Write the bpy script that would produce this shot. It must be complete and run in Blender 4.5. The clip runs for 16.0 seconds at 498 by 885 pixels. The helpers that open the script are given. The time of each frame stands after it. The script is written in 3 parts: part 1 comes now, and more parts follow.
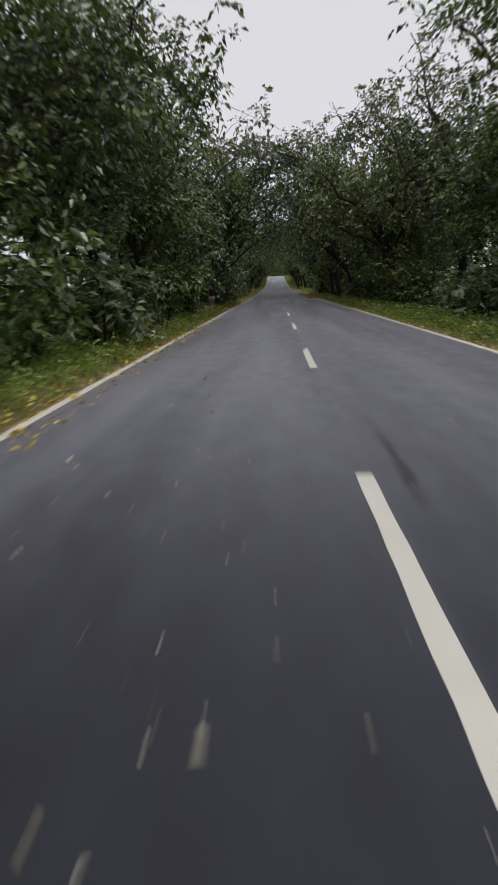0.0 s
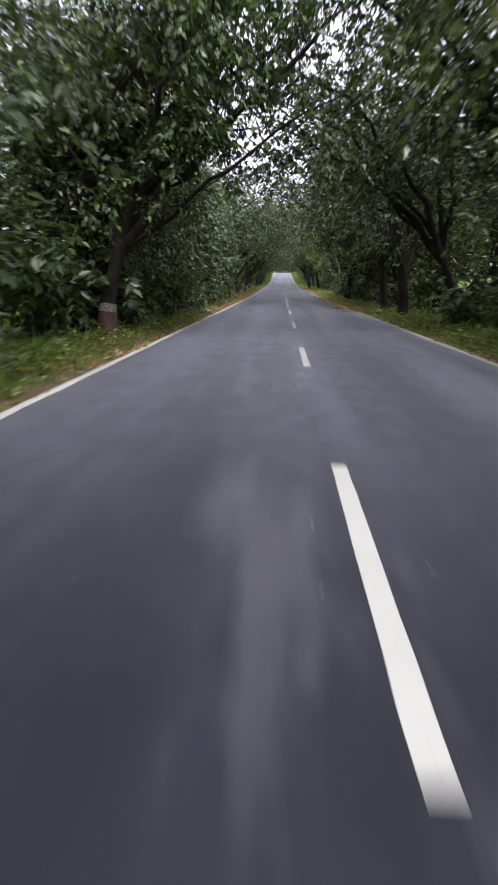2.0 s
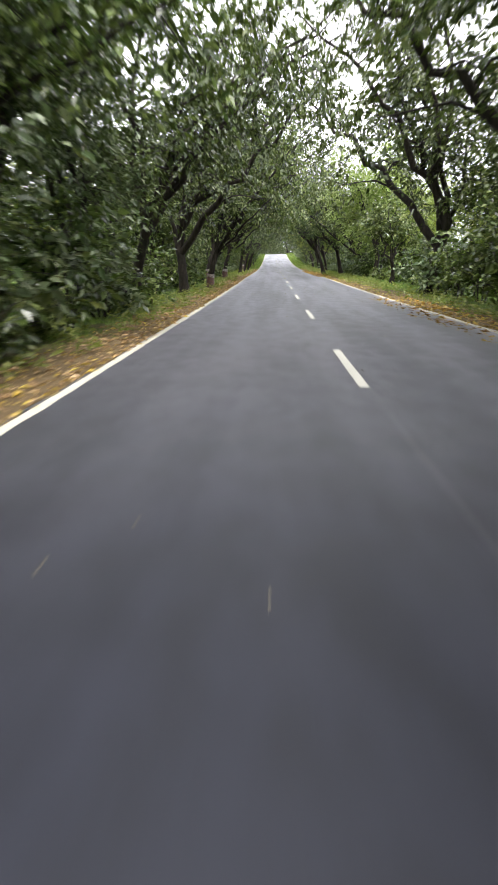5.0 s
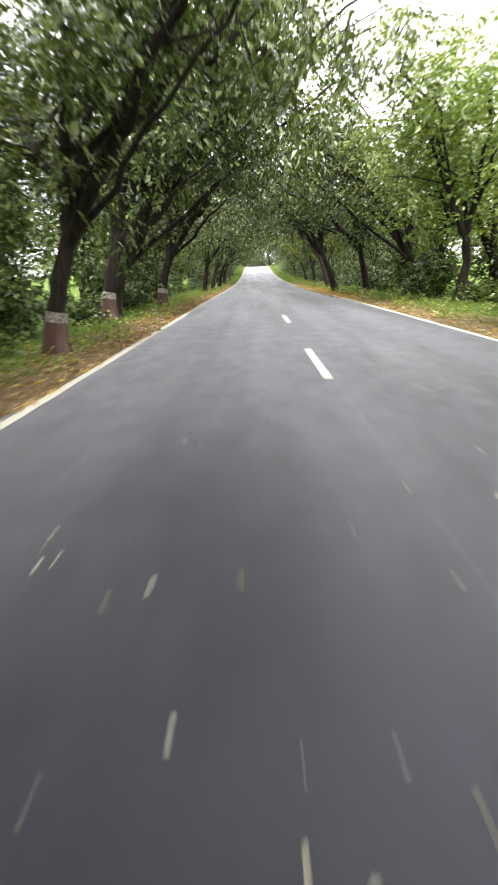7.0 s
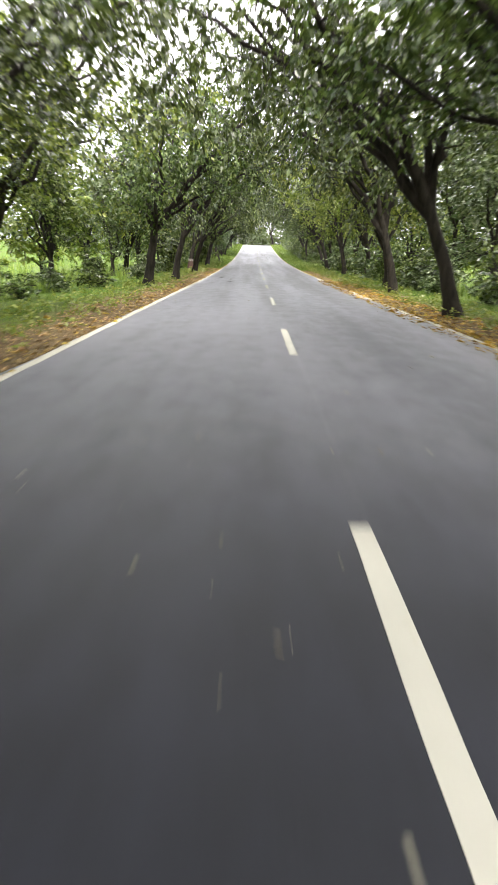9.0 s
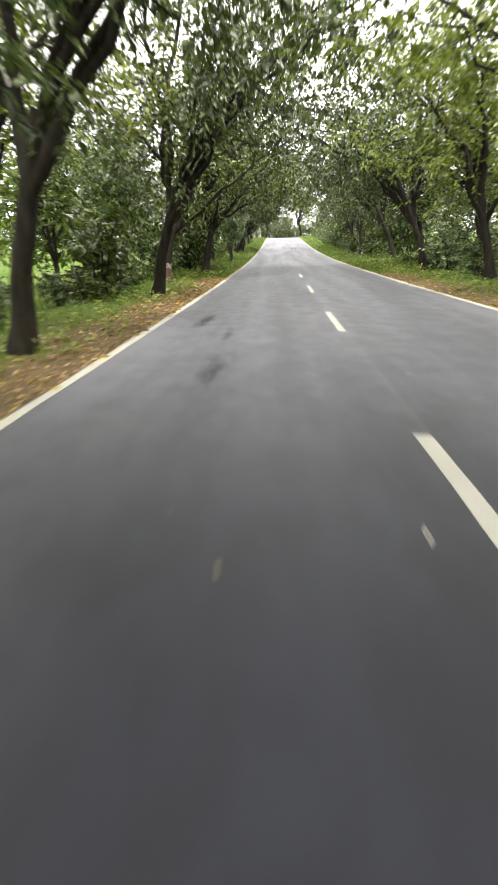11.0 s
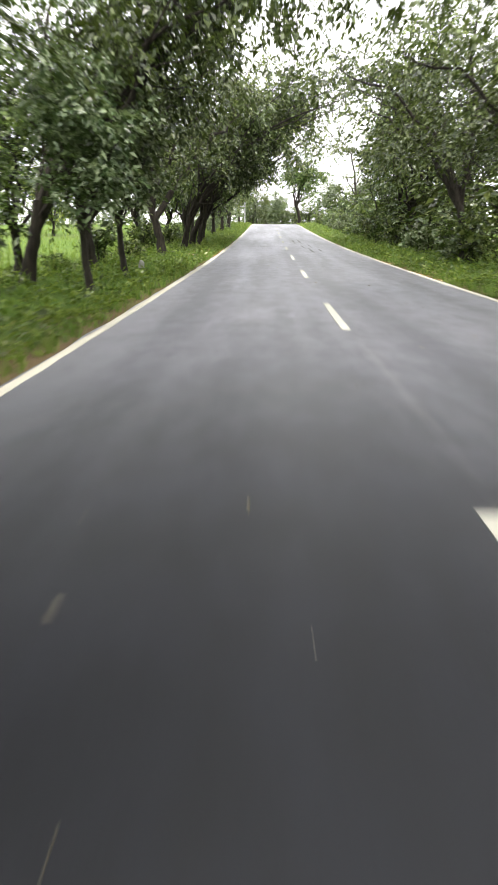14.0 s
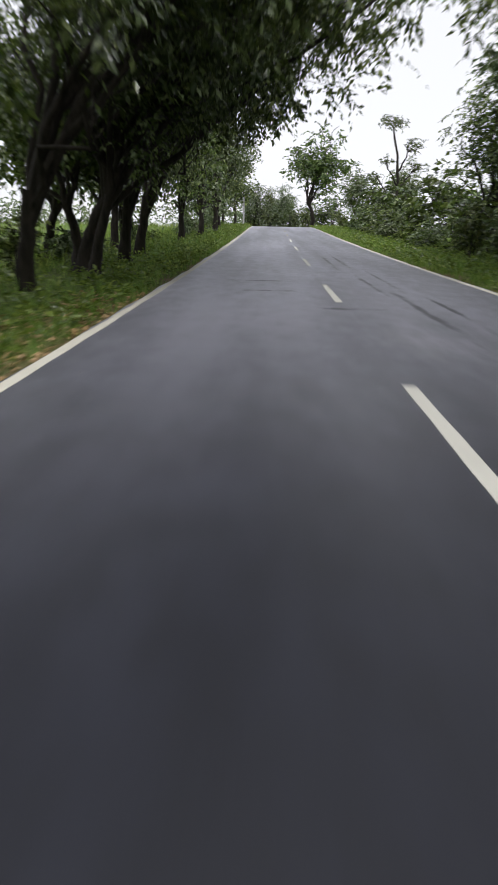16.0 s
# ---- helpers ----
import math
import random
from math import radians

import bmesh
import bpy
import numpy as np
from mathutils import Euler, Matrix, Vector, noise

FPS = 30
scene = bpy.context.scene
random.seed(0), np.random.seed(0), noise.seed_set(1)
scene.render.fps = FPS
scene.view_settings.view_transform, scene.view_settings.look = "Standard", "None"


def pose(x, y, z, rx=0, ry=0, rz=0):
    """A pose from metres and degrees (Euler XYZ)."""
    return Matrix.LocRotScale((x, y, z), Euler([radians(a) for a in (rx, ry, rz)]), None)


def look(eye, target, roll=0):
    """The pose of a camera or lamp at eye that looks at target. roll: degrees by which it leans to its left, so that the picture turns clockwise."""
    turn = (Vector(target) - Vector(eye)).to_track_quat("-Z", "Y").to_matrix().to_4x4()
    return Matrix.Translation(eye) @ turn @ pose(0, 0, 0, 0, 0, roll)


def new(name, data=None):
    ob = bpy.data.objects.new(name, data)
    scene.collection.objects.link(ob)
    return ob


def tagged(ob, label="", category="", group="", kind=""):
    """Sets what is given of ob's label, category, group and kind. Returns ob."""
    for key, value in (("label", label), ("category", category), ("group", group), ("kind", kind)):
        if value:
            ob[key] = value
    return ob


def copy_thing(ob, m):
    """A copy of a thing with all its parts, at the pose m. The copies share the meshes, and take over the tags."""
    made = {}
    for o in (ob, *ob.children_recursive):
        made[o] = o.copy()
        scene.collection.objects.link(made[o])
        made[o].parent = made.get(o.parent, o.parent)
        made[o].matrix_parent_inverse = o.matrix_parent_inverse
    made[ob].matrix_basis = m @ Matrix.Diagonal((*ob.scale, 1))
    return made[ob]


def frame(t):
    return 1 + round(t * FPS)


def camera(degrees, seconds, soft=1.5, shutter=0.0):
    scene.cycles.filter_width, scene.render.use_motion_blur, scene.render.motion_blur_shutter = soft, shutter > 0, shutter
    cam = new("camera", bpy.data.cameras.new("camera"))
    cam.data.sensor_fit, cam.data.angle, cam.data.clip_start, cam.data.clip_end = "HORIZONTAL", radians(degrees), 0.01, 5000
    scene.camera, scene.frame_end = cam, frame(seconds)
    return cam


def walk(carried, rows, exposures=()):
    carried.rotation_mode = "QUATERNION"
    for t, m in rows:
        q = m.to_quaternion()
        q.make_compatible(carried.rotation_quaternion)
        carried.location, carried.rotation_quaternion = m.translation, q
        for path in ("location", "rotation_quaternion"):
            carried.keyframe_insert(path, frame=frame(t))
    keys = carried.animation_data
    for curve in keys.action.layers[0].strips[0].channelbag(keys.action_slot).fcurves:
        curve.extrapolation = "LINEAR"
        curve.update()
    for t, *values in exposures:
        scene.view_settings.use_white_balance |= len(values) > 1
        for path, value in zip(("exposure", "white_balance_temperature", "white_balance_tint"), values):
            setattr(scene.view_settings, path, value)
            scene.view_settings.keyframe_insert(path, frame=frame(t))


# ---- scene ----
# The road runs along +y, its centre line at x = 0, and climbs to a crest: where the grade changes, by how much, and over what length.
GRADES = ((15, -0.0024, 9), (50, 0.0022, 9), (85, 0.0148, 9), (115, -0.0116, 9), (145, 0.0133, 9), (175, 0.016, 9), (205, 0.0212, 9), (232, 0.0044, 9), (266, -0.068, 4), (330, 0.0101, 20))


def rise(y):
    """The height of the road's surface at y."""
    y = np.asarray(y, float)
    return sum(g * w * np.logaddexp(0, (y - at) / w) for at, g, w in GRADES)


# Camera: seconds, x, y, height over the road, yaw, pitch, roll.
cam = camera(49.23, 16.0, soft=1.5, shutter=0.45)
PATH = (
    (0.0, -0.636, -3.948, 1.418, 2.596, -16.090, 2.528),
    (0.5, -0.611, 1.879, 1.444, 3.137, -15.901, 2.498),
    (1.0, -0.548, 8.562, 1.407, 1.369, -16.353, -0.223),
    (1.5, -0.447, 14.984, 1.410, 2.215, -17.161, -0.284),
    (2.0, -0.513, 21.235, 1.441, 3.196, -16.497, -0.522),
    (2.5, -0.607, 27.637, 1.399, 4.298, -15.854, 0.601),
    (3.0, -0.724, 33.937, 1.419, 3.110, -16.373, 0.409),
    (3.5, -0.907, 39.452, 1.409, 3.531, -18.113, -0.392),
    (4.0, -1.078, 45.731, 1.415, 3.216, -17.930, 0.224),
    (4.5, -1.111, 52.200, 1.395, 2.822, -18.040, 0.490),
    (7.0, -0.944, 83.336, 1.361, 0.513, -16.708, 2.291),
    (7.5, -0.969, 89.415, 1.411, 0.302, -16.254, 1.151),
    (8.0, -0.799, 95.816, 1.347, 1.294, -17.090, 0.017),
    (8.5, -0.621, 101.796, 1.397, 0.214, -18.323, -1.685),
    (11.0, -1.097, 131.966, 1.390, 2.887, -19.094, 1.837),
    (11.5, -1.230, 137.994, 1.372, 0.308, -19.916, 0.823),
    (12.0, -1.222, 143.932, 1.376, 0.994, -21.988, 1.242),
    (12.5, -1.257, 149.587, 1.314, -1.098, -22.218, -2.017),
    (13.0, -1.274, 155.535, 1.331, 2.169, -25.750, -4.308),
    (13.5, -1.138, 161.721, 1.315, 2.830, -22.978, -2.512),
    (14.0, -1.179, 167.435, 1.379, 1.796, -20.201, -0.258),
    (14.5, -1.267, 173.569, 1.373, 1.008, -19.979, -1.782),
    (15.0, -1.224, 179.523, 1.339, 0.997, -16.751, 0.267),
    (15.5, -1.247, 184.410, 1.422, 1.018, -19.857, 0.954),
    (16.0, -1.292, 190.669, 1.338, 2.123, -19.954, -1.077),
)
EXPOSURE = (  # seconds, stops, kelvin, tint
    (0.0, 0.25, 6350, 14), (1.0, 0.6, 6000, 17), (1.5, 0.95, 5950, 18), (2.2, 1.3, 5950, 20), (3.0, 0.85, 6250, 15), (3.4, 1.25, 6200, 15), (3.8, 1.7, 6200, 16), (4.5, 2.05, 6300, 14), (7.0, 2.4, 6650, 10), (8.0, 2.65, 6700, 11), (8.5, 2.55, 6700, 11),
    (11.0, 2.2, 6900, 9), (12.0, 2.3, 6800, 8), (12.6, 2.1, 6850, 8), (13.5, 2.15, 6850, 8), (14.0, 2.0, 6700, 9), (14.5, 1.25, 6750, 8), (15.0, 1.0, 6600, 10), (15.5, 0.9, 6300, 12), (16.0, 0.7, 6250, 13),
)
walk(cam, [(t, pose(x, y, z + rise(y), 90 + pitch, roll, yaw)) for t, x, y, z, yaw, pitch, roll in PATH], EXPOSURE)

# ---- world and sun: a bright overcast sky ----
SUN_EL, SUN_AZ = radians(60), radians(165)
world = bpy.data.worlds.new("overcast_sky")
scene.world = world
world.use_nodes = True
wn, wl = world.node_tree.nodes, world.node_tree.links
sky = wn.new("ShaderNodeTexSky")
sky.sky_type, sky.sun_disc = "NISHITA", False
sky.sun_elevation, sky.sun_rotation = SUN_EL, SUN_AZ
sky.dust_density, sky.air_density, sky.ozone_density = 1.0, 1.0, 1.0
grey = wn.new("ShaderNodeHueSaturation")
grey.inputs["Saturation"].default_value = 0.15
wl.new(sky.outputs["Color"], grey.inputs["Color"])
cloud = wn.new("ShaderNodeMix")
cloud.data_type = "RGBA"
cloud.inputs[0].default_value = 0.65
cloud.inputs[7].default_value = (6.2, 6.2, 6.15, 1)
wl.new(grey.outputs["Color"], cloud.inputs[6])
# an overcast sky is brighter overhead than at the horizon
height = wn.new("ShaderNodeSeparateXYZ")
wl.new(wn.new("ShaderNodeTexCoord").outputs["Generated"], height.inputs[0])
zenith = wn.new("ShaderNodeMapRange")
zenith.inputs["From Min"].default_value, zenith.inputs["From Max"].default_value = 0.0, 1.0
zenith.inputs["To Min"].default_value, zenith.inputs["To Max"].default_value = 0.88, 1.3
wl.new(height.outputs["Z"], zenith.inputs["Value"])
graded = wn.new("ShaderNodeVectorMath")
graded.operation = "SCALE"
wl.new(cloud.outputs[2], graded.inputs[0])
wl.new(zenith.outputs["Result"], graded.inputs["Scale"])
wl.new(graded.outputs["Vector"], wn["Background"].inputs["Color"])
wn["Background"].inputs["Strength"].default_value = 0.11

sun = new("sun", bpy.data.lights.new("sun", "SUN"))
sun.data.energy, sun.data.angle, sun.data.color = 1.1, radians(25), (1.0, 0.96, 0.9)
sun.matrix_world = look((math.sin(SUN_AZ) * 22, math.cos(SUN_AZ) * 22, 22 * math.tan(SUN_EL)), (0, 0, 0))


# ---- materials ----
class Mat:
    """A node material under construction: short ways to add nodes and link them."""

    def __init__(self, name):
        self.m = bpy.data.materials.new(name)
        self.m.use_nodes = True
        self.t = self.m.node_tree
        self.p = self.t.nodes["Principled BSDF"]
        self.out = self.t.nodes["Material Output"]
        self.pos = self.node("ShaderNodeNewGeometry").outputs["Position"]

    def node(self, kind):
        return self.t.nodes.new(kind)

    def link(self, a, b):
        self.t.links.new(a, b)

    def noise(self, scale, detail=4.0, rough=0.6, stretch=None, coord=None):
        n = self.node("ShaderNodeTexNoise")
        n.inputs["Scale"].default_value, n.inputs["Detail"].default_value, n.inputs["Roughness"].default_value = scale, detail, rough
        src = coord or self.pos
        if stretch:
            mp = self.node("ShaderNodeMapping")
            mp.inputs["Scale"].default_value = stretch
            self.link(src, mp.inputs["Vector"])
            src = mp.outputs["Vector"]
        self.link(src, n.inputs["Vector"])
        return n.outputs["Fac"]

    def ramp(self, fac, *stops, soft=False):
        r = self.node("ShaderNodeValToRGB")
        while len(r.color_ramp.elements) < len(stops):
            r.color_ramp.elements.new(0.5)
        for e, (at, col) in zip(r.color_ramp.elements, stops):
            e.position = at
            e.color = (*col, 1) if isinstance(col, tuple) else (col, col, col, 1)
        if soft:
            r.color_ramp.interpolation = "EASE"
        self.link(fac, r.inputs["Fac"])
        return r.outputs["Color"]

    def mix(self, fac, a, b, mode="MIX"):
        n = self.node("ShaderNodeMix")
        n.data_type, n.blend_type = "RGBA", mode
        for key, v in ((0, fac), (6, a), (7, b)):
            if isinstance(v, (int, float)) and key == 0:
                n.inputs[0].default_value = v
            elif isinstance(v, tuple):
                n.inputs[key].default_value = (*v, 1)
            else:
                self.link(v, n.inputs[key])
        return n.outputs[2]

    def math(self, op, a, b=0.0):
        n = self.node("ShaderNodeMath")
        n.operation = op
        for i, v in enumerate((a, b)):
            if isinstance(v, (int, float)):
                n.inputs[i].default_value = v
            else:
                self.link(v, n.inputs[i])
        return n.outputs[0]

    def bump(self, height, strength, distance):
        b = self.node("ShaderNodeBump")
        b.inputs["Strength"].default_value, b.inputs["Distance"].default_value = strength, distance
        self.link(height, b.inputs["Height"])
        self.link(b.outputs["Normal"], self.p.inputs["Normal"])

    def set(self, **kw):
        for key, v in kw.items():
            s = self.p.inputs[{"color": "Base Color", "rough": "Roughness", "spec": "Specular IOR Level"}[key]]
            if isinstance(v, tuple):
                s.default_value = (*v, 1)
            elif isinstance(v, (int, float)):
                s.default_value = v
            else:
                self.link(v, s)
        return self


def leaf_material(name, dark, mid, light, through_light=0.22, gloss=0.25):
    m = Mat(name)
    island = m.node("ShaderNodeNewGeometry").outputs["Random Per Island"]
    col = m.ramp(island, (0.0, dark), (0.5, mid), (0.93, light), (1.0, tuple(min(1, c * 1.25) for c in light)))
    tree = m.node("ShaderNodeObjectInfo").outputs["Random"]
    hue = m.node("ShaderNodeHueSaturation")
    m.link(m.math("ADD", m.math("MULTIPLY", tree, 0.035), 0.483), hue.inputs["Hue"])
    m.link(m.math("ADD", m.math("MULTIPLY", m.noise(0.5, 2), 0.9), 0.55), hue.inputs["Value"])
    m.link(col, hue.inputs["Color"])
    m.set(color=hue.outputs["Color"], rough=gloss, spec=0.75)
    tr = m.node("ShaderNodeBsdfTranslucent")
    m.link(m.mix(0.5, hue.outputs["Color"], (0.22, 0.3, 0.04)), tr.inputs["Color"])
    mx = m.node("ShaderNodeMixShader")
    mx.inputs[0].default_value = through_light
    m.link(m.p.outputs["BSDF"], mx.inputs[1])
    m.link(tr.outputs["BSDF"], mx.inputs[2])
    m.link(mx.outputs["Shader"], m.out.inputs["Surface"])
    return m.m


def bark_material(name, dark, light):
    m = Mat(name)
    co = m.node("ShaderNodeTexCoord").outputs["Object"]
    ridges = m.noise(9, 6, 0.65, (1, 1, 0.18), co)
    patch = m.noise(1.3, 3, 0.5, None, co)
    col = m.mix(patch, m.ramp(ridges, (0.35, dark), (0.65, light)), m.ramp(ridges, (0.3, dark), (0.7, (0.045, 0.042, 0.032))))
    m.set(color=col, rough=0.88, spec=0.25)
    m.bump(ridges, 0.9, 0.03)
    return m.m


def asphalt_material():
    m = Mat("asphalt")
    grain = m.noise(70, 2, 0.7)
    patch = m.noise(0.33, 3, 0.45, (1, 0.35, 1))
    track = m.noise(0.9, 3, 0.5, (1, 0.06, 1))
    damp = m.ramp(m.math("ADD", m.math("MULTIPLY", patch, 0.6), m.math("MULTIPLY", track, 0.4)), (0.3, 0.0), (0.7, 1.0), soft=True)
    col = m.mix(damp, (0.0055, 0.0064, 0.0118), (0.0115, 0.0131, 0.0222))
    mottle = m.noise(3.2, 4, 0.6, (1, 0.5, 1))
    col = m.mix(1.0, col, m.ramp(mottle, (0.3, 0.72), (0.7, 1.3), soft=True), "MULTIPLY")
    col = m.mix(m.ramp(grain, (0.35, 0.0), (0.75, 0.2)), col, (0.04, 0.04, 0.046))
    sep = m.node("ShaderNodeSeparateXYZ")
    m.link(m.pos, sep.inputs[0])
    ragged = m.math("ADD", m.math("MULTIPLY", m.math("SUBTRACT", m.noise(1.6, 3, 0.5, (1.6, 0.22, 1)), 0.5), 2.4), m.math("MULTIPLY", m.math("SUBTRACT", m.noise(5.0, 4, 0.65, (1, 0.4, 1)), 0.5), 1.6))
    rough = m.ramp(damp, (0.0, 0.46), (1.0, 0.54), soft=True)

    def spots(places):
        """A mask of ragged ovals, each given by its middle and half axes."""
        total = None
        for x, y, rx, ry in places:
            dx = m.math("DIVIDE", m.math("SUBTRACT", sep.outputs[0], x), rx)
            dy = m.math("DIVIDE", m.math("SUBTRACT", sep.outputs[1], y), ry)
            r = m.math("SQRT", m.math("ADD", m.math("MULTIPLY", dx, dx), m.math("MULTIPLY", dy, dy)))
            one = m.math("SUBTRACT", 1.0, r)
            total = one if total is None else m.math("MAXIMUM", total, one)
        return m.ramp(m.math("ADD", total, ragged), (0.0, 0.0), (1.0, 1.0), soft=True)

    pale = spots((  # dusty and dried patches
        (0.02, 19.2, 0.32, 1.5), (-0.2, 16.5, 0.22, 0.9), (-0.5, 24.0, 0.7, 1.8), (-0.2, 29.9, 0.34, 2.1), (-1.0, 29.4, 0.3, 1.4), (-0.9, 56.5, 0.3, 2.6), (1.4, 92.0, 0.8, 3.5),
        (-0.24, 105.5, 0.06, 1.5), (0.1, 104.7, 0.07, 2.0), (-0.15, 103.6, 0.1, 0.7), (0.05, 148.0, 0.14, 1.5), (0.1, 173.2, 0.13, 3.4), (-1.6, 177.0, 0.7, 1.2), (-1.9, 183.2, 0.7, 1.0),
        (-1.5, 181.5, 0.45, 0.7), (0.9, 197.5, 1.0, 1.2), (-0.6, 206.5, 1.5, 1.5), (1.6, 193.4, 0.6, 0.5), (-1.1, 222.0, 1.2, 9.0),
    ))
    oil = spots((  # oil, and the dark tracks of tyres
        (-1.98, 141.2, 0.16, 1.6), (-2.65, 143.6, 0.22, 1.2), (-1.9, 138.6, 0.25, 1.6), (0.32, 0.6, 0.1, 1.4),
        (1.32, 200.0, 0.1, 2.6), (1.1, 205.0, 0.1, 3.2), (0.8, 211.5, 0.1, 3.8), (1.85, 200.5, 0.1, 2.8), (1.6, 206.0, 0.1, 3.4), (1.25, 213.0, 0.1, 4.0), (-1.5, 204.6, 1.0, 0.14), (-1.2, 202.6, 0.7, 0.1), (0.0, 200.2, 0.9, 0.12),
    ))
    strip = m.math("SUBTRACT", 1.0, m.math("DIVIDE", m.math("ABSOLUTE", m.math("SUBTRACT", sep.outputs[0], 0.05)), 0.12))
    ghost = m.ramp(m.math("MULTIPLY", m.math("MAXIMUM", strip, 0.0), m.noise(0.5, 3, 0.6, (1.5, 0.3, 1))), (0.3, 0.0), (0.6, 1.0), soft=True)
    pale = m.math("MAXIMUM", pale, m.math("MULTIPLY", ghost, 0.4))
    col = m.mix(m.math("MULTIPLY", pale, 0.6), col, (0.085, 0.083, 0.088))
    col = m.mix(m.math("MULTIPLY", oil, 0.85), col, (0.006, 0.006, 0.006))
    rough = m.math("ADD", rough, m.math("MULTIPLY", m.math("SUBTRACT", mottle, 0.5), 0.1))
    rough = m.mix(m.math("MULTIPLY", pale, 0.3), rough, (0.58, 0.58, 0.58))
    m.set(color=col, rough=rough, spec=0.36)
    # sheen added over the whole road to brighten it at grazing angles; less on oil
    sheen_weight = m.math("MULTIPLY", m.math("ADD", m.math("MULTIPLY", pale, 0.15), 1.0), m.math("SUBTRACT", 1.0, m.math("MULTIPLY", oil, 0.75)))
    streaks = m.ramp(m.math("ADD", m.math("MULTIPLY", track, 0.65), m.math("MULTIPLY", mottle, 0.35)), (0.33, 0.7), (0.67, 1.25), soft=True)
    m.link(m.math("MULTIPLY", sheen_weight, streaks), m.p.inputs["Sheen Weight"])
    m.p.inputs["Sheen Roughness"].default_value = 0.37
    m.p.inputs["Sheen Tint"].default_value = (0.9, 0.89, 1.0, 1)
    m.bump(grain, 0.25, 0.004)
    return m.m


def paint_material(name, colour, worn, wear=0.62):
    m = Mat(name)
    grain = m.noise(26, 6, 0.7)
    m.set(color=m.mix(m.ramp(grain, (wear, 0.0), (wear + 0.12, 1.0)), m.mix(m.noise(3, 3), colour, tuple(c * 0.8 for c in colour)), worn), rough=0.55)
    m.bump(grain, 0.3, 0.003)
    return m.m


def ground_material():
    m = Mat("verge_soil_and_grass")
    sep = m.node("ShaderNodeSeparateXYZ")
    m.link(m.pos, sep.inputs[0])
    away = m.math("MAXIMUM", m.math("SUBTRACT", m.math("ABSOLUTE", sep.outputs[0]), 3.6), m.math("SUBTRACT", sep.outputs[1], 284.0))
    lush = m.math("MULTIPLY", m.ramp(m.math("DIVIDE", m.math("SUBTRACT", sep.outputs[1], 160.0), 30.0), (0.1, 0.0), (0.7, 1.0)), 1.3)
    lush = m.math("ADD", lush, m.math("MULTIPLY", m.ramp(m.math("DIVIDE", sep.outputs[1], 60.0), (0.4, 1.0), (0.85, 0.0)), 1.1))
    ragged = m.math("ADD", m.math("ADD", away, lush), m.math("MULTIPLY", m.math("SUBTRACT", m.noise(0.7, 5), 0.5), 2.8))
    grassy = m.ramp(m.math("DIVIDE", ragged, 4.0), (0.3, 0.0), (0.62, 1.0))
    litter = m.ramp(m.noise(24, 5, 0.7), (0.3, (0.085, 0.06, 0.03)), (0.5, (0.22, 0.155, 0.075)), (0.66, (0.36, 0.27, 0.13)))
    soil = m.mix(m.noise(1.7, 4), litter, (0.12, 0.088, 0.058))
    grass = m.ramp(m.noise(9, 6, 0.75), (0.3, (0.045, 0.08, 0.013)), (0.55, (0.1, 0.17, 0.025)), (0.75, (0.17, 0.22, 0.05)))
    grass = m.mix(m.ramp(m.noise(0.11, 3), (0.45, 0.0), (0.7, 0.6)), grass, (0.11, 0.12, 0.045))
    m.set(color=m.mix(grassy, soil, grass), rough=0.95, spec=0.2)
    m.bump(m.noise(18, 6, 0.7), 0.8, 0.05)
    return m.m


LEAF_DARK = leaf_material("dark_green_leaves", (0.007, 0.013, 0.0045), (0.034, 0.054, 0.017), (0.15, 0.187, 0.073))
LEAF_MID = leaf_material("green_leaves", (0.01, 0.021, 0.0045), (0.056, 0.095, 0.021), (0.21, 0.265, 0.078))
LEAF_LIME = leaf_material("yellow_green_leaves", (0.12, 0.165, 0.025), (0.25, 0.33, 0.07), (0.4, 0.46, 0.17), 0.45)
LEAF_GREY = leaf_material("grey_green_leaves", (0.02, 0.037, 0.014), (0.092, 0.135, 0.058), (0.29, 0.345, 0.2), 0.22, 0.27)
LEAF_LIGHT = leaf_material("light_green_leaves", (0.038, 0.062, 0.01), (0.13, 0.185, 0.028), (0.29, 0.345, 0.07), 0.45)
BLADES = leaf_material("grass_blades", (0.065, 0.135, 0.014), (0.165, 0.28, 0.032), (0.31, 0.39, 0.08), 0.45, 0.6)
FALLEN = leaf_material("fallen_leaves", (0.22, 0.11, 0.02), (0.56, 0.36, 0.045), (0.74, 0.56, 0.09), 0.1, 0.6)
DRY = leaf_material("dry_straw_leaves", (0.2, 0.125, 0.05), (0.46, 0.31, 0.13), (0.64, 0.48, 0.23), 0.1, 0.6)
FALLEN_PALE = leaf_material("pale_fallen_leaves", (0.2, 0.16, 0.08), (0.4, 0.36, 0.24), (0.68, 0.66, 0.54), 0.1, 0.5)
BARK = bark_material("bark", (0.008, 0.006, 0.0045), (0.034, 0.025, 0.019))
BARK_PALE = bark_material("pale_bark", (0.02, 0.017, 0.014), (0.08, 0.068, 0.055))
ASPHALT = asphalt_material()
WHITE_LINE = paint_material("white_road_paint", (0.6, 0.585, 0.52), (0.2, 0.2, 0.19))
EDGE_LINE = paint_material("dirty_edge_paint", (0.7, 0.67, 0.57), (0.3, 0.25, 0.18), 0.6)
WHITE_BAND = paint_material("whitewash", (0.42, 0.4, 0.37), (0.1, 0.075, 0.06), 0.43)
RED_BAND = paint_material("red_oxide_wash", (0.115, 0.042, 0.028), (0.05, 0.035, 0.028), 0.45)
GROUND = ground_material()
